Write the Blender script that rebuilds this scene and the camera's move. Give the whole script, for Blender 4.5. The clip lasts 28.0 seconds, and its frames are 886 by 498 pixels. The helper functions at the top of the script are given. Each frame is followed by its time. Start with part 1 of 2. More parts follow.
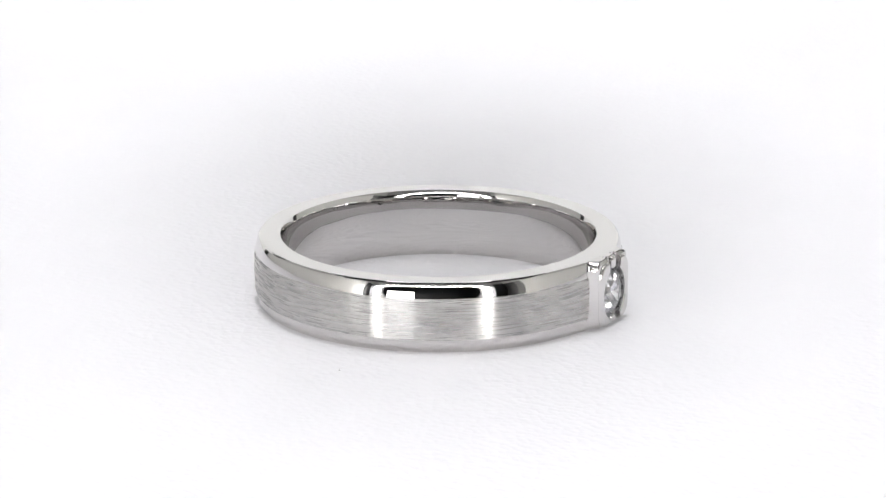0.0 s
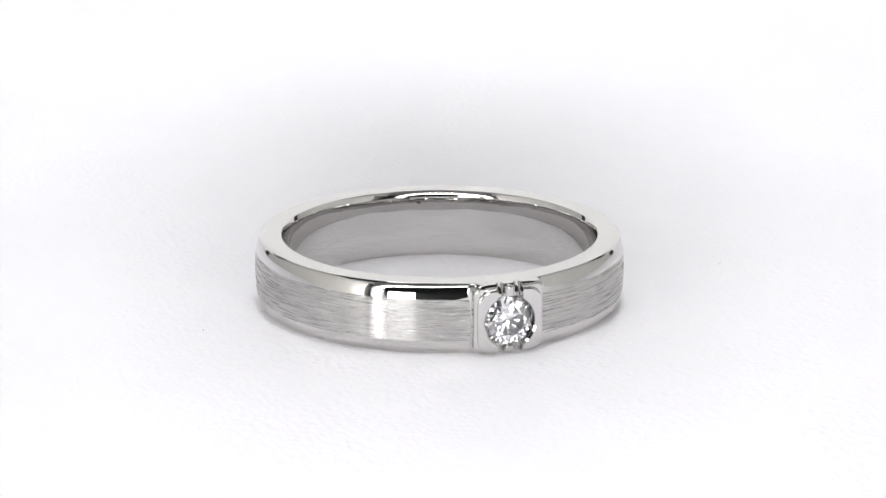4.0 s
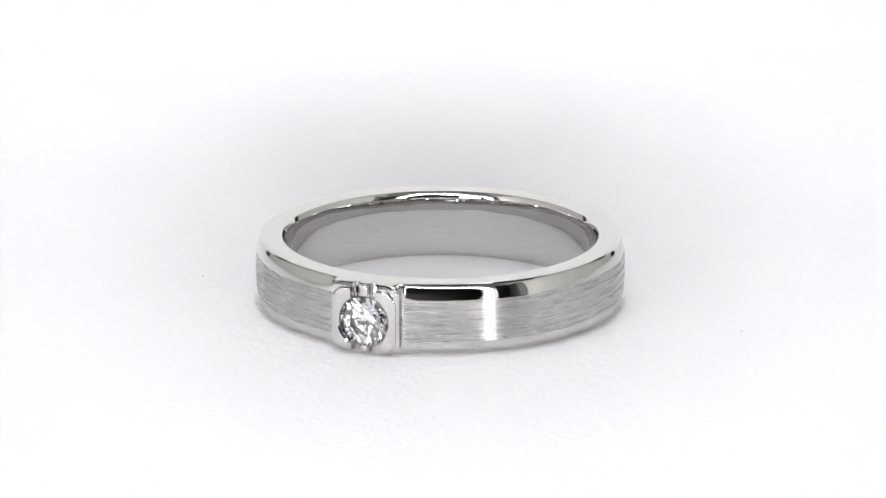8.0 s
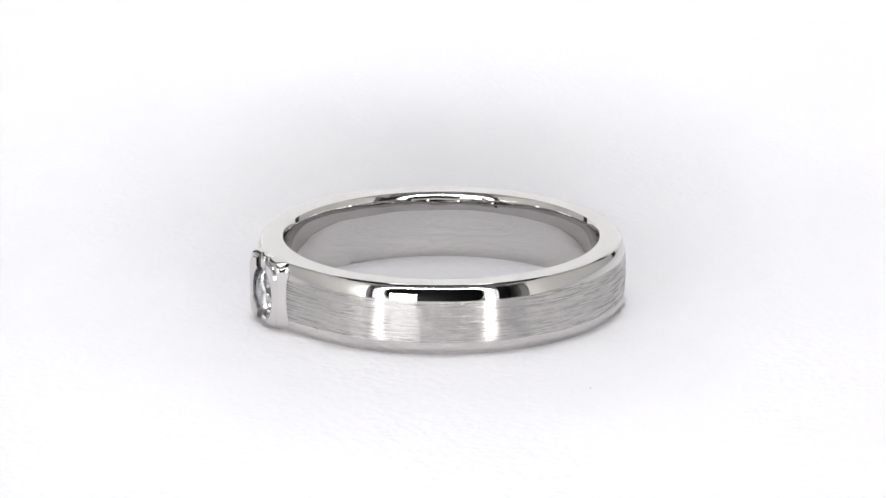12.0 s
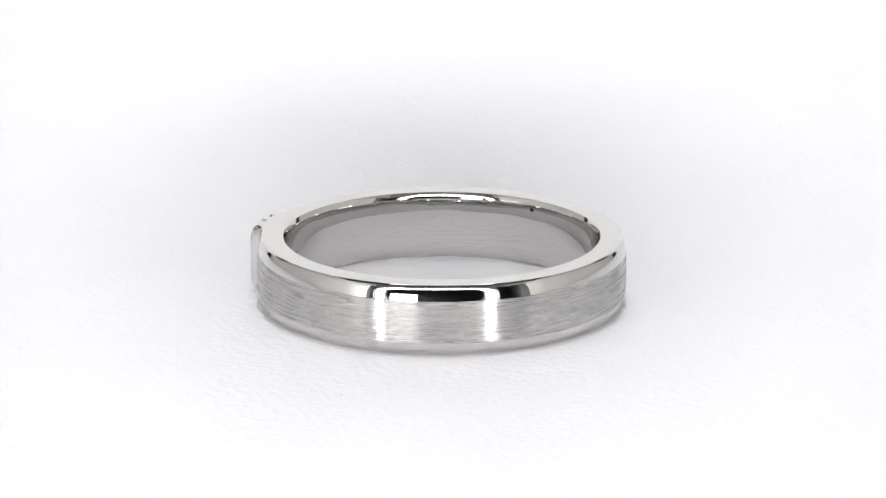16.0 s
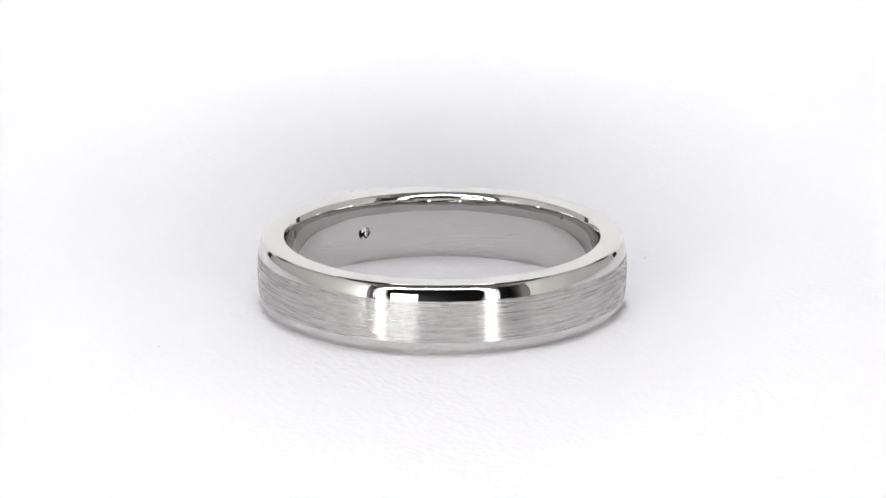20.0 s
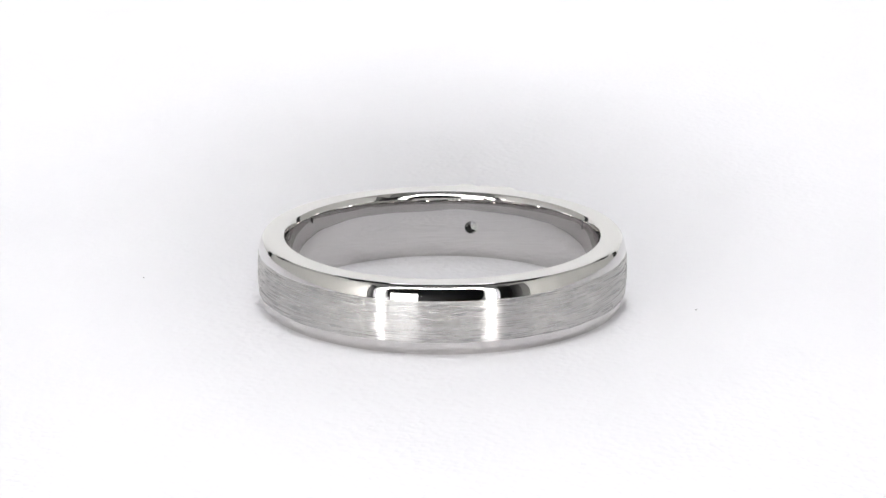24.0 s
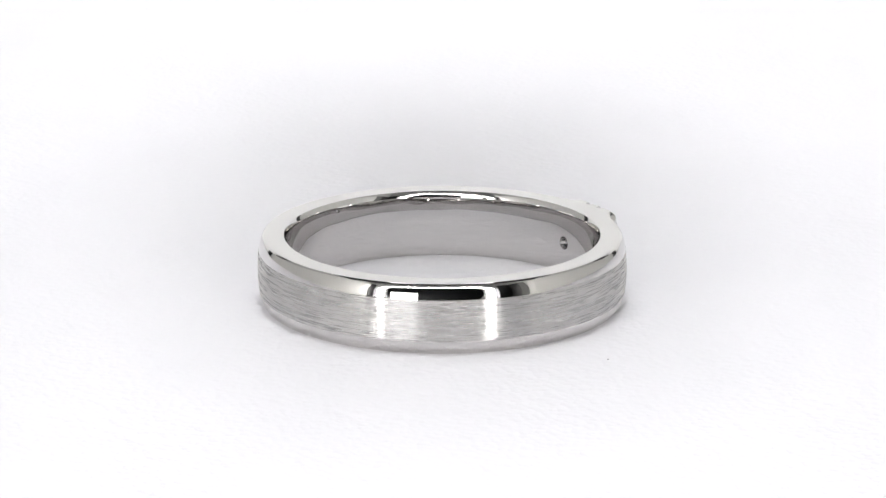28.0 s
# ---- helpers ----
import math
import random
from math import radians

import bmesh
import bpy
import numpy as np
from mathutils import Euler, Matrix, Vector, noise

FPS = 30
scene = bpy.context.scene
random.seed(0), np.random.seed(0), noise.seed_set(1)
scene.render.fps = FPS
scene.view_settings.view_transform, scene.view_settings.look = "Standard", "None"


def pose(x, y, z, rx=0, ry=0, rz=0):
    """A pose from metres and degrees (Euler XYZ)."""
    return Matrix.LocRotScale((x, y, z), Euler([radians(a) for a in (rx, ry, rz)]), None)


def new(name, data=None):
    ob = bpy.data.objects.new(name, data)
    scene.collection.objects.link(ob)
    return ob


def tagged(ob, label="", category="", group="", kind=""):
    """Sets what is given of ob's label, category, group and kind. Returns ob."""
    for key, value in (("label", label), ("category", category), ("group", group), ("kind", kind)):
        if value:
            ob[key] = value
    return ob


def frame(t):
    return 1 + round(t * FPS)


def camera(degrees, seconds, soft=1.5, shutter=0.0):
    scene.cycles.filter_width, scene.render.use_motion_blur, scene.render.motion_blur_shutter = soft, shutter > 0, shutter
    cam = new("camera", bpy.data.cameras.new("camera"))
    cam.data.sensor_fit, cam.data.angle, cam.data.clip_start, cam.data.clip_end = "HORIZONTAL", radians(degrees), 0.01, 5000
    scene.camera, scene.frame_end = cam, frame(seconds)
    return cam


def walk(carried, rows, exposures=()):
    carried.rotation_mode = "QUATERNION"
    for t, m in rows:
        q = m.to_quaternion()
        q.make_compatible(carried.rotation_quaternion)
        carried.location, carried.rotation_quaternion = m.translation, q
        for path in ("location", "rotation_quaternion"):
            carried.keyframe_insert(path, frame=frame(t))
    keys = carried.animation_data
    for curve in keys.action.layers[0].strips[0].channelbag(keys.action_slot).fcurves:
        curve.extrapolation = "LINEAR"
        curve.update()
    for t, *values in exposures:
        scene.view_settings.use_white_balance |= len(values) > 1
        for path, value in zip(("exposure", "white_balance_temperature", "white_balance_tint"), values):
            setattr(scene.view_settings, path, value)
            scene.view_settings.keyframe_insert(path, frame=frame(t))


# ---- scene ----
MM = 0.001

# ---------------------------------------------------------------- camera
cam = camera(15.207, 28.0)
EYE = pose(0.11 * MM, -191.31 * MM, 59.14 * MM, 90 - 16.291, 0, 0)
walk(cam, [(0.0, EYE), (28.0, EYE)])

# ---------------------------------------------------------------- world and light
world = bpy.data.worlds.new("dim_room")
scene.world = world
world.use_nodes = True
world.node_tree.nodes["Background"].inputs[0].default_value = (0.02, 0.02, 0.022, 1)
world.node_tree.nodes["Background"].inputs[1].default_value = 0.3
scene.view_settings.exposure = -0.02
scene.cycles.glossy_bounces = 10

LED_POWER = 20.0      # the strip round the opening of the light box
BACK_POWER = 0.30     # the luminous back panel
CARD_POWER = 6.5      # the small light panel beside the lens
CEILING_POWER = 2.5   # the luminous ceiling
VIGNETTE_POWER = 3.4      # the added lamp over the long opening of the ceiling, for the white vignette

# Unseen spot added above the box: it whitens the floor away from the ring.
overhead = bpy.data.lights.new("vignette_lamp", "SPOT")
overhead.energy, overhead.color, overhead.shadow_soft_size = VIGNETTE_POWER, (0.985, 0.992, 1.0), 0.017
overhead.spot_size, overhead.spot_blend = radians(60), 0.3
vignette_lamp = new("vignette_lamp", overhead)
vignette_lamp.location = (0, 0.008, 0.42)
tagged(vignette_lamp, "added white lamp above the ceiling opening, whitens the outer floor", "lamp")


# ---------------------------------------------------------------- materials
def material(name):
    m = bpy.data.materials.new(name)
    m.use_nodes = True
    nt = m.node_tree
    return m, nt, nt.nodes["Principled BSDF"]


def node(nt, kind, **values):
    n = nt.nodes.new(kind)
    for key, value in values.items():
        n.inputs[key].default_value = value
    return n


def coords(nt, scale):
    tc = nt.nodes.new("ShaderNodeTexCoord")
    mp = nt.nodes.new("ShaderNodeMapping")
    mp.inputs["Scale"].default_value = scale
    nt.links.new(tc.outputs["Object"], mp.inputs["Vector"])
    return mp.outputs["Vector"]


def noise_tex(nt, scale, detail=3.0, rough=0.55):
    n = node(nt, "ShaderNodeTexNoise", Scale=1.0, Detail=detail, Roughness=rough)
    nt.links.new(coords(nt, scale), n.inputs["Vector"])
    return n.outputs["Fac"]


def ramp(nt, fac, lo, hi, out_lo, out_hi):
    n = nt.nodes.new("ShaderNodeMapRange")
    for key, value in (("From Min", lo), ("From Max", hi), ("To Min", out_lo), ("To Max", out_hi)):
        n.inputs[key].default_value = value
    nt.links.new(fac, n.inputs["Value"])
    return n.outputs["Result"]


def bump(nt, bsdf, height, distance, strength=1.0, after=None):
    n = node(nt, "ShaderNodeBump", Strength=strength, Distance=distance)
    nt.links.new(height, n.inputs["Height"])
    if after:
        nt.links.new(after, n.inputs["Normal"])
    if bsdf:
        nt.links.new(n.outputs["Normal"], bsdf.inputs["Normal"])
    return n.outputs["Normal"]


GOLD = (0.66, 0.647, 0.640, 1)


def polished_gold():
    m, nt, b = material("polished_white_gold")
    b.inputs["Base Color"].default_value = GOLD
    b.inputs["Metallic"].default_value = 1.0
    smudge = noise_tex(nt, (350, 350, 350), 4)
    nt.links.new(ramp(nt, smudge, 0.35, 0.75, 0.02, 0.055), b.inputs["Roughness"])
    wave = noise_tex(nt, (420, 420, 420), 1)
    bump(nt, b, wave, 0.000004, 1.0)
    return m


def inner_gold():
    m, nt, b = material("satin_polished_white_gold")
    b.inputs["Base Color"].default_value = GOLD
    b.inputs["Metallic"].default_value = 1.0
    smudge = noise_tex(nt, (300, 300, 500), 4)
    nt.links.new(ramp(nt, smudge, 0.3, 0.75, 0.012, 0.035), b.inputs["Roughness"])
    wave = noise_tex(nt, (170, 170, 420), 2)
    bump(nt, b, wave, 0.000030, 1.0)
    return m


def brushed_gold():
    m, nt, b = material("brushed_white_gold")
    nt.nodes.remove(b)
    g = node(nt, "ShaderNodeBsdfAnisotropic", Roughness=0.29, Anisotropy=0.82, Rotation=0.0)
    g.distribution = "GGX"
    tangent = nt.nodes.new("ShaderNodeTangent")
    tangent.direction_type, tangent.axis = "RADIAL", "Z"
    nt.links.new(tangent.outputs["Tangent"], g.inputs["Tangent"])
    fine = noise_tex(nt, (330, 330, 12000), 2, 0.6)
    finer = noise_tex(nt, (600, 600, 22000), 1, 0.5)
    both = nt.nodes.new("ShaderNodeMath")
    both.operation = "ADD"
    nt.links.new(fine, both.inputs[0])
    nt.links.new(finer, both.inputs[1])
    mix = nt.nodes.new("ShaderNodeMix")
    mix.data_type = "RGBA"
    mix.inputs["A"].default_value = (0.60, 0.59, 0.582, 1)
    mix.inputs["B"].default_value = (0.68, 0.67, 0.66, 1)
    nt.links.new(ramp(nt, both.outputs[0], 0.78, 1.22, 0.0, 1.0), mix.inputs["Factor"])
    nt.links.new(mix.outputs["Result"], g.inputs["Color"])
    nt.links.new(ramp(nt, both.outputs[0], 0.75, 1.25, 0.24, 0.34), g.inputs["Roughness"])
    sway = noise_tex(nt, (260, 260, 15000), 1, 0.5)
    nt.links.new(ramp(nt, sway, 0.25, 0.75, -0.014, 0.014), g.inputs["Rotation"])
    haze = node(nt, "ShaderNodeBsdfAnisotropic", Roughness=0.46, Anisotropy=0.6, Rotation=0.0)
    haze.distribution = "GGX"
    nt.links.new(tangent.outputs["Tangent"], haze.inputs["Tangent"])
    nt.links.new(mix.outputs["Result"], haze.inputs["Color"])
    blend = node(nt, "ShaderNodeMixShader", Fac=0.28)
    nt.links.new(g.outputs["BSDF"], blend.inputs[1])
    nt.links.new(haze.outputs["BSDF"], blend.inputs[2])
    nt.links.new(blend.outputs["Shader"], nt.nodes["Material Output"].inputs["Surface"])
    return m


def diamond_glass():
    m, nt, b = material("diamond")
    nt.nodes.remove(b)
    clear = node(nt, "ShaderNodeBsdfGlass", IOR=2.418, Roughness=0.0)
    clear.inputs["Color"].default_value = (1, 1, 1, 1)
    blue = node(nt, "ShaderNodeBsdfGlass", IOR=2.47, Roughness=0.0)
    blue.inputs["Color"].default_value = (0.90, 0.91, 1.0, 1)
    fire = node(nt, "ShaderNodeMixShader", Fac=0.10)
    nt.links.new(clear.outputs["BSDF"], fire.inputs[1])
    nt.links.new(blue.outputs["BSDF"], fire.inputs[2])
    nt.links.new(fire.outputs["Shader"], nt.nodes["Material Output"].inputs["Surface"])
    return m


def leatherette():
    m, nt, b = material("white_leatherette")
    tone = noise_tex(nt, (60, 60, 60), 4)
    mix = nt.nodes.new("ShaderNodeMix")
    mix.data_type = "RGBA"
    mix.inputs["A"].default_value = (0.815, 0.807, 0.843, 1)
    mix.inputs["B"].default_value = (0.86, 0.852, 0.884, 1)
    nt.links.new(tone, mix.inputs["Factor"])
    nt.links.new(mix.outputs["Result"], b.inputs["Base Color"])
    b.inputs["Roughness"].default_value = 0.55
    b.inputs["Specular IOR Level"].default_value = 0.3
    vor = node(nt, "ShaderNodeTexVoronoi", Scale=1.0)
    nt.links.new(coords(nt, (2300, 1900, 2300)), vor.inputs["Vector"])
    soft = bump(nt, None, noise_tex(nt, (700, 1000, 700), 4), 0.00006, 1.0)
    bump(nt, b, vor.outputs["Distance"], 0.00006, 0.8, soft)
    return m


def plain(name, colour, rough, scale=200, depth=0.00002, metal=0.0):
    m, nt, b = material(name)
    tone = noise_tex(nt, (scale * 0.1,) * 3, 3)
    mix = nt.nodes.new("ShaderNodeMix")
    mix.data_type = "RGBA"
    mix.inputs["A"].default_value = (*[c * 0.95 for c in colour], 1)
    mix.inputs["B"].default_value = (*[min(1, c * 1.04) for c in colour], 1)
    nt.links.new(tone, mix.inputs["Factor"])
    nt.links.new(mix.outputs["Result"], b.inputs["Base Color"])
    b.inputs["Roughness"].default_value = rough
    b.inputs["Metallic"].default_value = metal
    bump(nt, b, noise_tex(nt, (scale,) * 3, 3), depth, 0.6)
    return m


def glowing(name, colour, power):
    m, nt, b = material(name)
    b.inputs["Base Color"].default_value = (0.8, 0.8, 0.8, 1)
    b.inputs["Emission Color"].default_value = (*colour, 1)
    b.inputs["Emission Strength"].default_value = power
    return m


M_POLISH, M_INNER, M_BRUSH = polished_gold(), inner_gold(), brushed_gold()
M_DIAMOND, M_FLOOR = diamond_glass(), leatherette()
M_WALL = plain("white_box_wall", (0.74, 0.74, 0.72), 0.6)
M_BLACK = plain("black_plastic", (0.012, 0.012, 0.013), 0.45)
M_LINING = plain("grey_lining", (0.50, 0.50, 0.49), 0.6)
# grey that stands in for weaker light on the east wall
M_FALLOFF = plain("falloff_grey", (0.13, 0.13, 0.127), 0.6)
M_FRONT = plain("grey_plastic", (0.42, 0.42, 0.42), 0.5)
M_LED = glowing("led_diffuser", (1.0, 0.985, 0.96), LED_POWER)
M_CASE = glowing("lilac_casing", (0.86, 0.84, 1.0), 0.45)
M_RIM = glowing("led_rim", (0.95, 0.94, 1.0), 1.0)
M_BEAD = glowing("led_bead", (1.0, 0.985, 0.96), LED_POWER * 1.2)
M_BACK = glowing("luminous_panel", (0.985, 1.0, 0.97), BACK_POWER)
M_CEILING = glowing("luminous_ceiling", (0.99, 0.985, 1.0), CEILING_POWER)
M_CARD = glowing("light_panel", (1.0, 1.0, 1.0), CARD_POWER)


# ---------------------------------------------------------------- mesh helpers
def part(name, bm, mat, parent=None, label="", smooth=None):
    """One mesh object from a bmesh; smooth: the angle in degrees over which edges stay sharp."""
    me = bpy.data.meshes.new(name)
    bmesh.ops.recalc_face_normals(bm, faces=bm.faces)
    if smooth:
        for f in bm.faces:
            f.smooth = True
        for e in bm.edges:
            if len(e.link_faces) == 2 and e.calc_face_angle(0) > radians(smooth):
                e.smooth = False
    bm.to_mesh(me)
    bm.free()
    me.materials.append(mat)
    ob = new(name, me)
    if parent:
        ob.parent = parent
    return tagged(ob, label)


def box(x0, x1, y0, y1, z0, z1, bevel=0.0, segments=2):
    bm = bmesh.new()
    bmesh.ops.create_cube(bm, size=1, matrix=Matrix.Translation(((x0 + x1) / 2, (y0 + y1) / 2, (z0 + z1) / 2)) @ Matrix.Diagonal((x1 - x0, y1 - y0, z1 - z0, 1)))
    if bevel:
        bmesh.ops.bevel(bm, geom=bm.edges[:], offset=bevel, segments=segments, profile=0.5, affect="EDGES")
    return bm


def lathe(profile, steps, closed=True):
    """A closed (r, z) profile turned about z."""
    bm = bmesh.new()
    rings = []
    for i in range(steps):
        a = 2 * math.pi * i / steps
        rings.append([bm.verts.new((r * math.cos(a), r * math.sin(a), z)) for r, z in profile])
    n = len(profile)
    for i in range(steps):
        p, q = rings[i], rings[(i + 1) % steps]
        for j in range(n if closed else n - 1):
            k = (j + 1) % n
            bm.faces.new((p[j], q[j], q[k], p[k]))
    return bm


def rod(a, b, r0, r1, steps=32):
    """A closed cylinder or cone from a to b."""
    a, b = Vector(a), Vector(b)
    bm = bmesh.new()
    m = Matrix.Translation((a + b) / 2) @ (b - a).to_track_quat("Z", "Y").to_matrix().to_4x4()
    bmesh.ops.create_cone(bm, cap_ends=True, segments=steps, radius1=r0, radius2=r1, depth=(b - a).length, matrix=m)
    return bm


def rounded_rectangle(hu, z0, z1, r, steps=8):
    """Outline (u, z), anticlockwise."""
    out = []
    for cu, cz, start in ((hu - r, z1 - r, 0), (-hu + r, z1 - r, 90), (-hu + r, z0 + r, 180), (hu - r, z0 + r, 270)):
        for i in range(steps + 1):
            a = radians(start + 90 * i / steps)
            out.append((cu + r * math.cos(a), cz + r * math.sin(a)))
    return out


def carve(bm, cutters):
    """The bmesh with the cutter bmeshes taken away."""
    def temp(b):
        me = bpy.data.meshes.new("temp")
        bmesh.ops.recalc_face_normals(b, faces=b.faces)
        b.to_mesh(me)
        b.free()
        return new("temp", me)
    body, tools = temp(bm), [temp(c) for c in cutters]
    for tool in tools:
        mod = body.modifiers.new("cut", "BOOLEAN")
        mod.object, mod.operation, mod.solver = tool, "DIFFERENCE", "EXACT"
    deps = bpy.context.evaluated_depsgraph_get()
    out = bmesh.new()
    out.from_mesh(body.evaluated_get(deps).to_mesh())
    for ob in (body, *tools):
        me = ob.data
        bpy.data.objects.remove(ob)
        bpy.data.meshes.remove(me)
    return out


def scaled(bm):
    bmesh.ops.scale(bm, vec=(MM, MM, MM), verts=bm.verts)
    return bm


# ---------------------------------------------------------------- the light box
def light_box():
    X, Y0, Y1, TOP, TH = 0.165, -0.185, 0.15, 0.24, 0.006
    tagged(part("floor", box(-X - TH, X + TH, Y0 - TH + 0.0001, Y1 + TH, -0.012, -0.006), M_WALL),
           "smooth white floor of the light box", "floor", kind="structure")
    for name, s in (("wall_west", -1), ("wall_east", 1)):
        tagged(part(name, box(min(s * X, s * (X + TH)), max(s * X, s * (X + TH)), Y0, Y1, -0.006, TOP), M_WALL),
               "plain matt white side wall of the light box", "wall", kind="structure")
    tagged(part("wall_north", box(-X - TH, X + TH, Y1, Y1 + TH, -0.006, TOP), M_WALL),
           "plain matt white back wall of the light box", "wall", kind="structure")
    # lining along the upper part of the walls
    for name, x0, x1, y0, y1 in (("trim_west", -X + 0.0002, -X + 0.0015, Y0 + 0.001, Y1 - 0.011), ("trim_east", X - 0.0015, X - 0.0002, Y0 + 0.001, Y1 - 0.011),
                                 ("trim_north", -X + 0.022, X - 0.022, Y1 - 0.0015, Y1 - 0.0002)):
        tagged(part(name, box(x0, x1, y0, y1, 0.115, TOP - 0.006), M_BLACK if name == "trim_north" else M_LINING),
               "black lining along the upper wall" if name == "trim_north" else "grey lining along the upper wall", "lining", kind="structure")
    # added strip: the wall's fading light is put into its dark grey
    tagged(part("falloff_east", box(X - 0.0017, X - 0.0003, Y0 + 0.0402, Y0 + 0.062, -0.005, 0.114), M_FALLOFF),
           "dark grey strip imitating the light falloff on the side wall", "lining", kind="structure")
    # black strips in the two front corners
    for name, x0, x1, y0, y1 in (("trim_south_east", 0.127, X - 0.0002, Y0 + 0.0002, Y0 + 0.0015), ("trim_east_corner", X - 0.0017, X - 0.0003, Y0 + 0.0017, Y0 + 0.040),
                                 ("trim_west_corner", -X + 0.0003, -X + 0.0017, Y0 + 0.0002, Y0 + 0.022)):
        tagged(part(name, box(x0, x1, y0, y1, -0.005, 0.114), M_BLACK), "black strip in the front corner", "lining", kind="structure")
    glow = new("back_light_panel")
    glow.location = (0, Y1, 0)
    tagged(glow, "low glowing white panel along the back wall", "light")
    part("diffuser", box(-0.14, 0.14, -0.004, -0.0005, 0.0, 0.085), M_BACK, glow)
    part("rim", box(-0.142, 0.142, -0.005, -0.0005, 0.085, 0.088), M_WALL, glow)
    # front wall with the rounded opening for the lens
    front = box(-X - TH, X + TH, Y0 - TH, Y0, -0.006, TOP)
    hole = bmesh.new()
    outline = [(u - 0.018, z) for u, z in rounded_rectangle(0.106, -0.005, 0.098, 0.034)]
    a = [hole.verts.new((u, Y0 - 0.02, z)) for u, z in outline]
    b = [hole.verts.new((u, Y0 + 0.02, z)) for u, z in outline]
    hole.faces.new(a), hole.faces.new(b)
    for i in range(len(a)):
        j = (i + 1) % len(a)
        hole.faces.new((a[i], a[j], b[j], b[i]))
    tagged(part("wall_south", carve(front, [hole]), M_FRONT), "grey front wall with a rounded opening", "wall", kind="structure")
    top = box(-X - TH, X + TH, Y0 - TH, Y1 + TH, TOP, TOP + TH)
    slot = bmesh.new()
    plan = [(-0.017, -0.062), (0.017, -0.062), (0.018, 0.004), (0.031, 0.060), (-0.031, 0.060), (-0.018, 0.004)]
    a = [slot.verts.new((u, w, TOP - 0.02)) for u, w in plan]
    b = [slot.verts.new((u, w, TOP + 0.03)) for u, w in plan]
    slot.faces.new(a), slot.faces.new(b)
    for i in range(6):
        j = (i + 1) % 6
        slot.faces.new((a[i], a[j], b[j], b[i]))
    tagged(part("ceiling", carve(top, [slot]), M_CEILING),
           "glowing white ceiling with a long opening", "ceiling", kind="structure")
    for name, x0, x1, y0, y1 in (("ceiling_trim_west", -X + 0.002, -0.075, Y0 + 0.002, 0.11), ("ceiling_trim_east", 0.075, X - 0.002, Y0 + 0.002, 0.11),
                                 ("ceiling_trim_south", -0.0748, 0.0748, -0.064, -0.020), ("ceiling_trim_front", -0.0748, 0.0748, Y0 + 0.002, -0.0642)):
        front_panel = name == "ceiling_trim_front"
        tagged(part(name, box(x0, x1, y0, y1, TOP - 0.0004, TOP - 0.0001), M_LINING if front_panel else M_BLACK),
               "grey panel under the front of the ceiling" if front_panel else "black lining under the ceiling", "lining", kind="structure")
    cloth = box(-0.3, 0.3, -0.32, -0.31, -0.012, 0.3)
    lower = box(-0.3, 0.3, -0.31, Y0 - TH - 0.0001, -0.012, -0.010)
    sheet = bpy.data.meshes.new("sheet")
    lower.to_mesh(sheet)
    lower.free()
    cloth.from_mesh(sheet)
    bpy.data.meshes.remove(sheet)
    tagged(part("backdrop", cloth, M_BLACK), "black cloth behind the lens", "backdrop", kind="structure")

    # unseen black ribs from the ceiling opening to the back corners, added for dark reflections
    for sx in (-1, 1):
        rib = tagged(new("mirrored_rib"), "added black rib and post, mirrored as dark lines in the ring", "frame", "frame ribs of the light box")
        route = [Vector((sx * u, w, TOP - 0.003)) for u, w in ((0.062, 0.010), (0.112, 0.025), (0.142, 0.052), (0.153, 0.098), (X - 0.004, Y1 - 0.007))]
        bm = bmesh.new()
        rails = []
        for i, q in enumerate(route):
            along = (route[min(i + 1, 4)] - route[max(i - 1, 0)]).normalized()
            side = Vector((-along.y, along.x, 0)) * (0.016 if i < 3 else 0.009)
            rails.append([bm.verts.new(q + o) for o in (-side, side, side + Vector((0, 0, 0.0025)), -side + Vector((0, 0, 0.0025)))])
        for p, q in zip(rails, rails[1:]):
            for i in range(4):
                bm.faces.new((p[i], p[(i + 1) % 4], q[(i + 1) % 4], q[i]))
        bm.faces.new(rails[0]), bm.faces.new(rails[-1])
        part("arm", bm, M_BLACK, rib)
        part("post", box(sx * (X - 0.011) - 0.0105, sx * (X - 0.011) + 0.0105, Y1 - 0.010, Y1 - 0.0005, -0.006, TOP - 0.004, 0.001), M_BLACK, rib)

    # oval plate added under the lamp and ceiling opening; its soft shadow makes the vignette
    shade = new("vignette_blocker")
    shade.location = (0, 0.0135, 0.205)
    tagged(shade, "added oval black plate under the lamp, dims the floor round the ring", "shade")
    bm = lathe([(0.0, 0.0), (0.98, 0.0), (1.0, 0.0004), (1.0, 0.0012), (0.98, 0.0016), (0.0, 0.0016)], 64, False)
    bmesh.ops.scale(bm, vec=(0.0066, 0.0180, 1), verts=bm.verts)
    part("plate", bm, M_BLACK, shade, smooth=40)
    for sx in (-1, 1):
        part("wire", rod((sx * 0.0060, 0, 0.0008), (sx * 0.072, 0, 0.036), 0.0003, 0.0003, 8), M_BLACK, shade)

    # led strip round the opening
    lamp = new("led_strip_frame")
    lamp.location = (0, Y0, 0)
    tagged(lamp, "white glowing led strip round the opening of the light box", "light")
    # an arch: broad at both sides, thin along the top, open below
    def arch(w, top, r):
        path = [(w, 0.004), (w, (top - r) * 0.5)] + [(w - r + r * math.cos(radians(a)), top - r + r * math.sin(radians(a))) for a in range(0, 91, 10)]
        path += [(-u, z) for u, z in reversed(path)]
        return [(u - 0.018, z) for u, z in path]
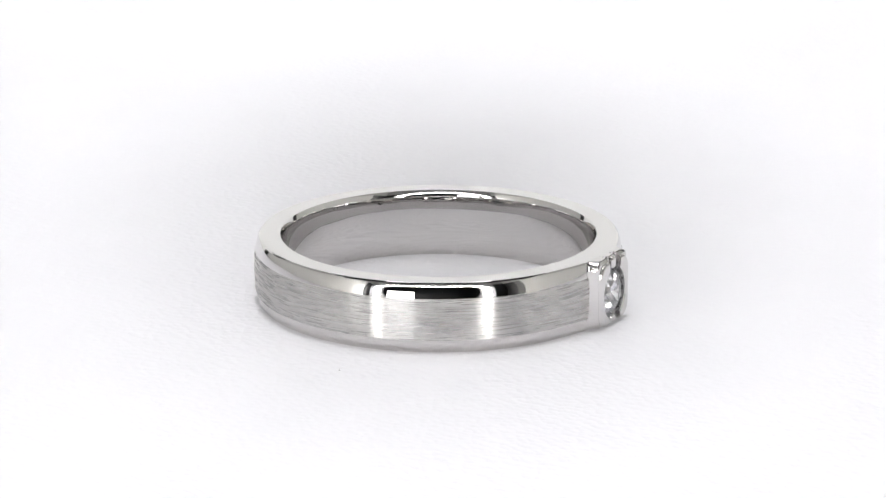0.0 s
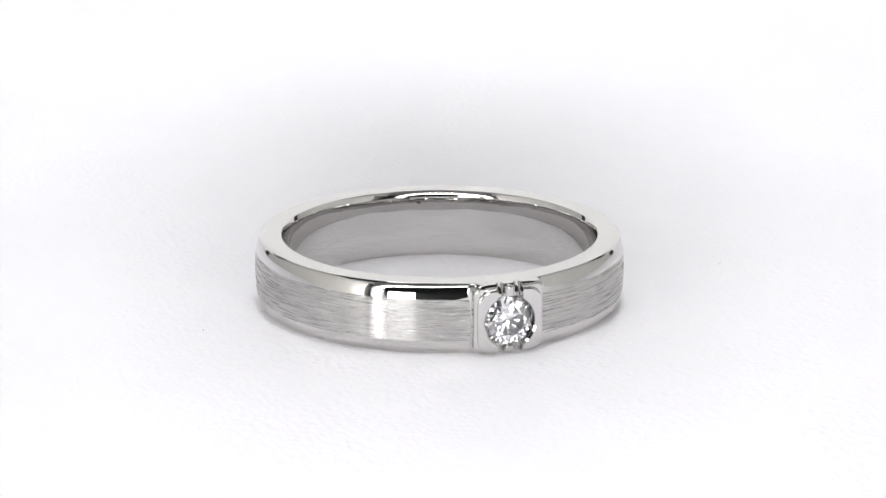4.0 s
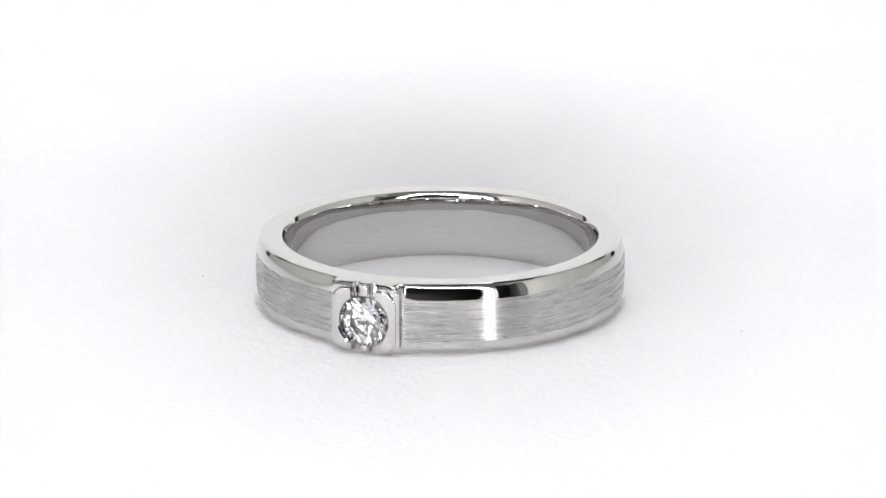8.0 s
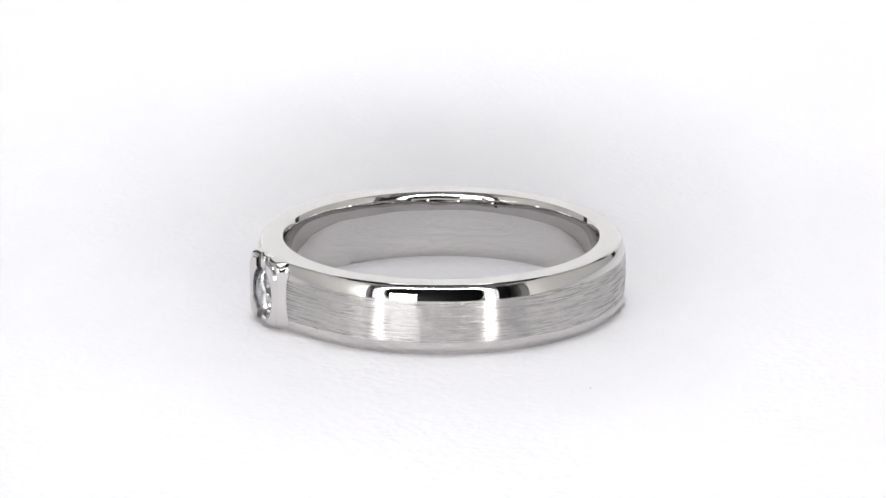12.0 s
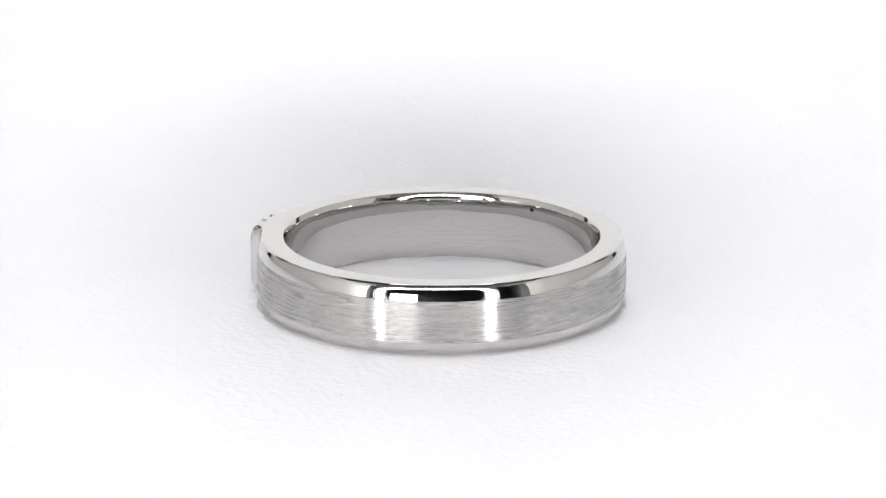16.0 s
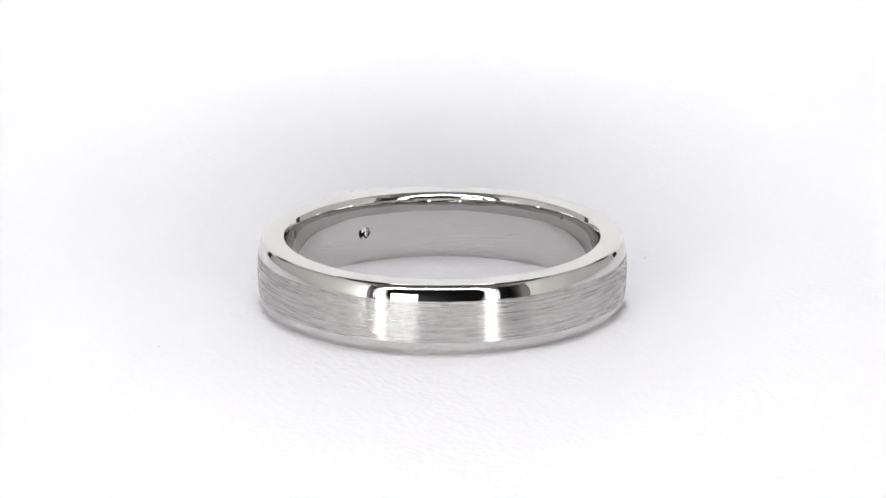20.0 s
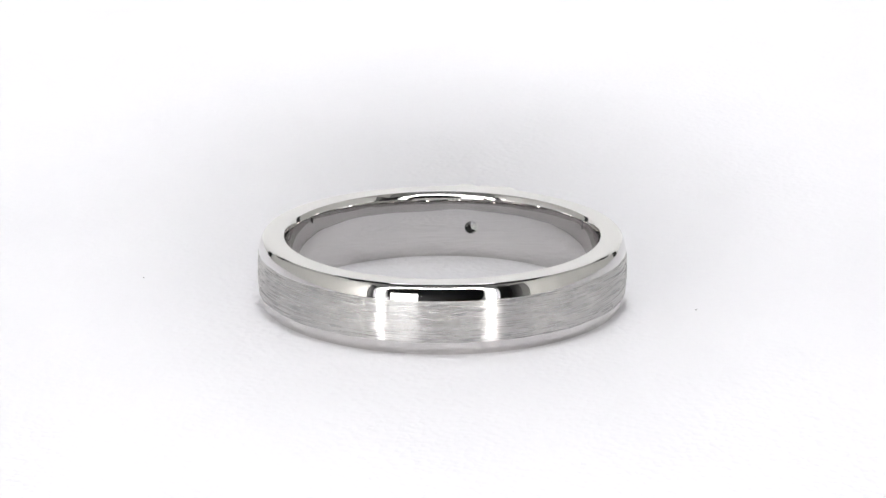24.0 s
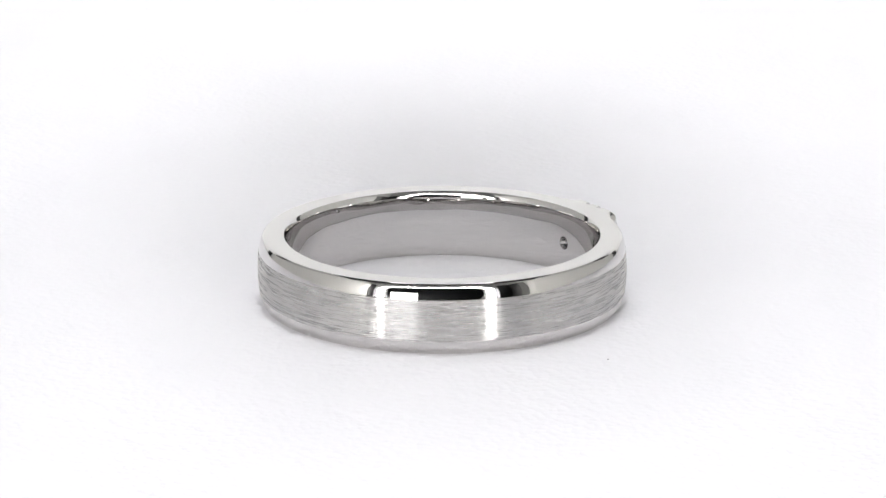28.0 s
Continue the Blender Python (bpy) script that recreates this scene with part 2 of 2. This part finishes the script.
    inner, outer = arch(0.112, 0.103, 0.036), arch(0.130, 0.1034, 0.044)
    def trim(name, loop_in, loop_out, mat, depth, label):
        bm = bmesh.new()
        n = len(loop_in)
        v = [bm.verts.new((u, y, z)) for y in (0.0005, depth) for loop in (loop_in, loop_out) for u, z in loop]
        for i in range(n - 1):
            j = i + 1
            bm.faces.new((v[i], v[j], v[n + j], v[n + i]))
            bm.faces.new((v[2 * n + i], v[2 * n + j], v[3 * n + j], v[3 * n + i]))
            bm.faces.new((v[i], v[j], v[2 * n + j], v[2 * n + i]))
            bm.faces.new((v[n + i], v[n + j], v[3 * n + j], v[3 * n + i]))
        part(name, bm, mat, lamp, label)
    trim("diffuser", inner, outer, M_LED, 0.004, "bright white diffuser")
    trim("casing", outer, arch(0.138, 0.1085, 0.048), M_CASE, 0.003, "pale lilac translucent casing")
    trim("rim", arch(0.138, 0.1085, 0.048), arch(0.141, 0.1095, 0.050), M_RIM, 0.0035, "thin bright rim")
    for i in range(13):
        u = -0.096 + 0.013 * i
        part("led", rod((u, 0.001, 0.1035), (u, 0.006, 0.1035), 0.0040, 0.0032, 16), M_BEAD, lamp)

    tagged(part("light_panel", box(-0.110, -0.048, Y0 - 0.004, Y0 - 0.001, -0.0055, 0.035, 0.0008), M_CARD),
           "small white light panel in the opening", "light")


light_box()

turntable = new("turntable")
tagged(turntable, "round turntable covered in white leatherette", "turntable")
part("top", lathe([(0.0, -0.004), (0.1195, -0.004), (0.12, -0.0035), (0.12, -0.0006), (0.1194, 0.0), (0.0, 0.0)], 128, False), M_FLOOR, turntable, smooth=40)
part("base", lathe([(0.0, -0.006), (0.11, -0.006), (0.11, -0.004), (0.0, -0.004)], 96, False), M_BLACK, turntable, "low black base")


# ---------------------------------------------------------------- the ring (millimetres, head towards -y)
ring = new("ring")
tagged(ring, "brushed white gold band ring with one round diamond", "ring")

FACE = 11.63          # radius of the flat face of the head
TALL = 4.170          # height of the ring as it lies
GIRDLE = 11.16        # radius at which the stone's girdle sits
STONE = 1.50          # radius of the stone
MID = 1.93            # height of the stone's axis
CREASE = 10.70        # radius of the outer edge of the flat top


def seat_cutters():
    return [rod((0, -9.70, MID), (0, -GIRDLE - 0.02, MID), 0.28, STONE + 0.03, 48),
            rod((0, -GIRDLE + 0.03, MID), (0, -11.565, MID), STONE - 0.013, STONE + 0.03, 56),
            rod((0, -11.555, MID), (0, -11.80, MID), STONE + 0.02, STONE + 0.39, 56),
            rod((0.42, -8.0, MID + 0.01), (0.54, -10.3, MID + 0.01), 0.41, 0.41, 32)]


def tilted(r, z, step, tilts, out):
    """A smooth profile downwards from (r, z): tilts are (depth, lean of the normal above the level), out the way it leans."""
    points, depth = [(r, z)], 0.0
    while depth < tilts[-1][0] - 1e-6:
        grain = step * (1.0 if depth < 0.5 else 3.0)
        d = min(depth + grain, tilts[-1][0])
        lean = float(np.interp((depth + d) / 2, [q[0] for q in tilts], [q[1] for q in tilts]))
        r += out * (d - depth) * math.tan(radians(lean))
        z, depth = z - (d - depth), d
        points.append((r, z))
    return points


# lean of the surface below the top edge, inside (comfort fit) and outside (court shape)
INSIDE = [(0, 32), (0.05, 27), (0.11, 23), (0.25, 20), (0.29, 15), (0.34, 9.5), (0.42, 7), (0.7, 5.5), (1.0, 4), (1.4, 2), (2.085, 0), (2.8, -0.6),
          (3.4, -2), (3.8, -5), (4.05, -12), (4.17, -25)]
OUTSIDE = [(0, 53), (0.075, 46), (0.080, 33), (0.08, 30), (0.13, 26.5), (0.17, 23.5), (0.25, 21.5), (0.35, 18), (0.52, 13), (0.7, 10.5), (0.9, 8.5)]
BODY = OUTSIDE + [(1.2, 4), (2.085, 0)]


def outer_radius(z):
    """Radius of the outside at the height z."""
    half = tilted(CREASE, TALL, 0.02, BODY, 1)
    depth = min(z, TALL - z)
    return float(np.interp(depth, [TALL - q[1] for q in half], [q[0] for q in half]))


def flare(bm):
    """The outside swells towards the head, most at its edges, in millimetres."""
    for v in bm.verts:
        r = math.hypot(v.co.x, v.co.y)
        run = 11 * abs(math.atan2(v.co.x, -v.co.y))
        if r > CREASE - 0.05 and run < 4.5:
            swell = 0.08 + 0.08 * (2 * v.co.z / TALL - 1) ** 2
            k = 1 + swell * min(1.0, (4.5 - run) / 2.4) ** 2 / r
            v.co.x, v.co.y = v.co.x * k, v.co.y * k
    return bm


def band():
    inner = tilted(9.50, TALL, 0.02, INSIDE, -1)
    upper = tilted(CREASE, TALL, 0.02, OUTSIDE, 1)
    lower = [(r, TALL - z) for r, z in reversed(upper)]
    profile = inner[::-1] + upper + [(10.86, 3.27), (10.86, TALL - 3.27)] + lower
    return scaled(carve(flare(lathe(profile, 384)), seat_cutters()))


band_ob = part("band", band(), M_POLISH, ring, "polished white gold band with bevelled edges", 14)
band_ob.data.materials.append(M_INNER)
for poly in band_ob.data.polygons:
    if math.hypot(poly.center.x, poly.center.y) < 9.44 * MM:
        poly.material_index = 1


def strip():
    heights = [3.29 - (3.29 - 0.80) * i / 18 for i in range(19)]
    prof = [(outer_radius(z) + 0.006, z) for z in heights] + [(10.84, 0.80), (10.84, 3.29)]
    gap = box(-2.06, 2.06, -13, -9, -1, 6)
    return scaled(carve(flare(lathe(prof, 384)), [gap]))


part("brushed_strip", strip(), M_BRUSH, ring, "satin brushed strip round the outside", 28)


def slab(loop, w0, w1, bevel, segments):
    """A flat solid with the outline (u, z) between two radii; its outer edge is rounded."""
    bm = bmesh.new()
    back = [bm.verts.new((u, -w0, z)) for u, z in loop]
    face = [bm.verts.new((u, -w1, z)) for u, z in loop]
    bm.faces.new(back)
    front = bm.faces.new(face)
    for i in range(len(loop)):
        j = (i + 1) % len(loop)
        bm.faces.new((back[i], back[j], face[j], face[i]))
    bmesh.ops.recalc_face_normals(bm, faces=bm.faces)
    bmesh.ops.bevel(bm, geom=list(front.edges), offset=bevel, segments=segments, profile=0.5, affect="EDGES")
    return bm


def groove_cutters():
    cuts = []
    for s in (-1, 1):
        cuts.append(rod((s * 0.53, -11.23, -1), (s * 0.53, -11.23, 6), 0.235, 0.235, 24))
        cuts.append(box(s * 0.53 - 0.233, s * 0.53 + 0.233, -12.5, -11.23, -1, 6))
    return cuts


def head_block():
    """The block under the plates: flush with the top, its sides sweep into the band in a hollow curve."""
    waist = outer_radius(TALL / 2)
    side = [(2.13, 11.20, 1.0, 0.0), (2.14, 11.14, 0.9, 0.0)]
    for i in range(1, 11):
        a = radians(9 * i)
        side.append((2.14 + 0.50 * (1 - math.cos(a)), 11.14 - 0.32 * math.sin(a), 0.9 * (1 - i / 10), i / 10))
    corner = [(2.13 - 0.26 * (1 - math.cos(radians(a))), 11.20 + 0.26 * math.sin(radians(a)), 1.0, 0.0) for a in (15, 30, 45, 60, 75, 90)]
    half = side[::-1] + corner + [(u, 11.46, 1.0, 0.0) for u in (1.5, 1.0, 0.5)]
    plan = half + [(0.0, 11.46, 1.0, 0.0)] + [(-u, w, f, g) for u, w, f, g in half[::-1]] + [(-2.65, 10.0, 0.0, 0.0), (2.65, 10.0, 0.0, 0.0)]
    levels, top, before = [], 0.0, 0.0
    for d in (0.0, 0.01, 0.03, 0.06, 0.10, 0.15, 0.20, 0.26, 0.34, 0.44, 0.58, 0.75):
        low = 0.75 - math.sqrt(max(0.0, 0.75 ** 2 - max(0.0, 0.75 - d) ** 2))
        top, before = top + (d - before) * math.tan(radians((44 - 60 * (d + before) / 2 if d < 0.24 else 0))), d
        corner_in = 0.55 - math.sqrt(0.55 ** 2 - max(0.0, 0.55 - d) ** 2)
        levels.append((TALL - 0.002 - d, corner_in, 0.16 - top))
        levels.append((0.003 + d, low, 0.35 * low))
    levels.sort()
    bm = bmesh.new()
    rows = [[bm.verts.new((math.copysign(max(0.0, abs(u) - eu * f * abs(u) / 2.1), u), -(w - ew * f - g * (waist - outer_radius(z))), z)) for u, w, f, g in plan] for z, eu, ew in levels]
    n = len(plan)
    for p, q in zip(rows, rows[1:]):
        for i in range(n):
            j = (i + 1) % n
            bm.faces.new((p[i], p[j], q[j], q[i]))
    bm.faces.new(rows[0]), bm.faces.new(rows[-1])
    return bm


part("head", scaled(carve(head_block(), seat_cutters() + groove_cutters())), M_POLISH, ring, "polished block that carries the stone", 26)
for s in (-1, 1):
    away = box(min(-s * 3, s * 0.765), max(-s * 3, s * 0.765), -13, -10, -1, 6)
    plate = slab(rounded_rectangle(1.97, 0.12, 3.93, 0.86, 14), 11.0, FACE, 0.16, 7)
    part("face_plate", scaled(carve(plate, seat_cutters() + [away])), M_POLISH, ring, "polished curved plate beside the stone", 30)

for z0, z1 in ((0.05, 0.60), (3.38, 4.13)):
    part("prong", scaled(slab(rounded_rectangle(0.275, z0, z1, 0.22, 8), 11.0, 11.58, 0.17, 6)), M_POLISH, ring, "small rounded prong that holds the stone", 50)


def brilliant():
    """Round brilliant: table, crown, girdle and pavilion, axis along -y."""
    R = STONE
    crown, pav, table, girdle = math.tan(radians(34.5)), math.tan(radians(40.8)), 0.57, 0.035
    c = math.cos(radians(22.5))
    pts = []
    for k in range(8):
        a, b = radians(45 * k + 18), radians(45 * k + 40.5)
        pts.append((table * math.cos(a), table * math.sin(a), girdle + (1 - table) * crown))
        pts.append((0.80 * math.cos(b), 0.80 * math.sin(b), girdle + (1 - 0.80 * c) * crown))
        pts.append((0.24 * math.cos(b), 0.24 * math.sin(b), -(1 - 0.24 * c) * pav))
    for k in range(32):
        a = radians(11.25 * k + 18)
        pts += [(math.cos(a), math.sin(a), girdle), (math.cos(a), math.sin(a), 0.0)]
    pts.append((0, 0, -pav))
    bm = bmesh.new()
    for x, y, z in pts:
        bm.verts.new((x * R, -(z * R) - GIRDLE, y * R + MID))
    bmesh.ops.convex_hull(bm, input=bm.verts)
    return scaled(bm)


part("diamond", brilliant(), M_DIAMOND, ring, "clear round brilliant-cut diamond")


# ---------------------------------------------------------------- dust on the table
specks = []
M_DUST = plain("grey_dust", (0.26, 0.25, 0.26), 0.9)
for x, y, size in ((-15.3, -1.4, 0.055), (18.9, 0.45, 0.045)):
    bm = bmesh.new()
    bmesh.ops.create_icosphere(bm, subdivisions=2, radius=size)
    for v in bm.verts:
        v.co.z = max(v.co.z * 0.5, -size * 0.25) + size * 0.25
        v.co.x *= 1.0 + 0.5 * noise.noise(v.co * 20)
        v.co += Vector((x, y, 0))
    speck = part("dust_speck", scaled(bm), M_DUST, None, smooth=60)
    specks.append(tagged(speck, "tiny grey speck of dust on the turntable", "dust", "dust specks on the turntable"))


# ---------------------------------------------------------------- the turning
def drift(t):
    """Slow wander of the table's centre, in millimetres."""
    k = (t - 14) / 14
    return ((-0.012 * k - 0.0732) * k + 0.1234) * k + 0.0222, ((0.0522 * k + 0.5619) * k - 0.2687) * k + 0.063 - (0.28 if k < 0 else 0.10) * k ** 4


def motions():
    rows = []
    for i in range(15):
        t = 2.0 * i
        x, y = drift(t)
        rows.append((t, pose(x * MM, y * MM, 0.000004, 0, 0, 63.5 - 10.74 * t)))
    walk(ring, rows)
    table = [(t, pose(0, 0.00035, 0) @ m) for t, m in rows]
    walk(turntable, table)
    for speck in specks:
        walk(speck, table)


motions()
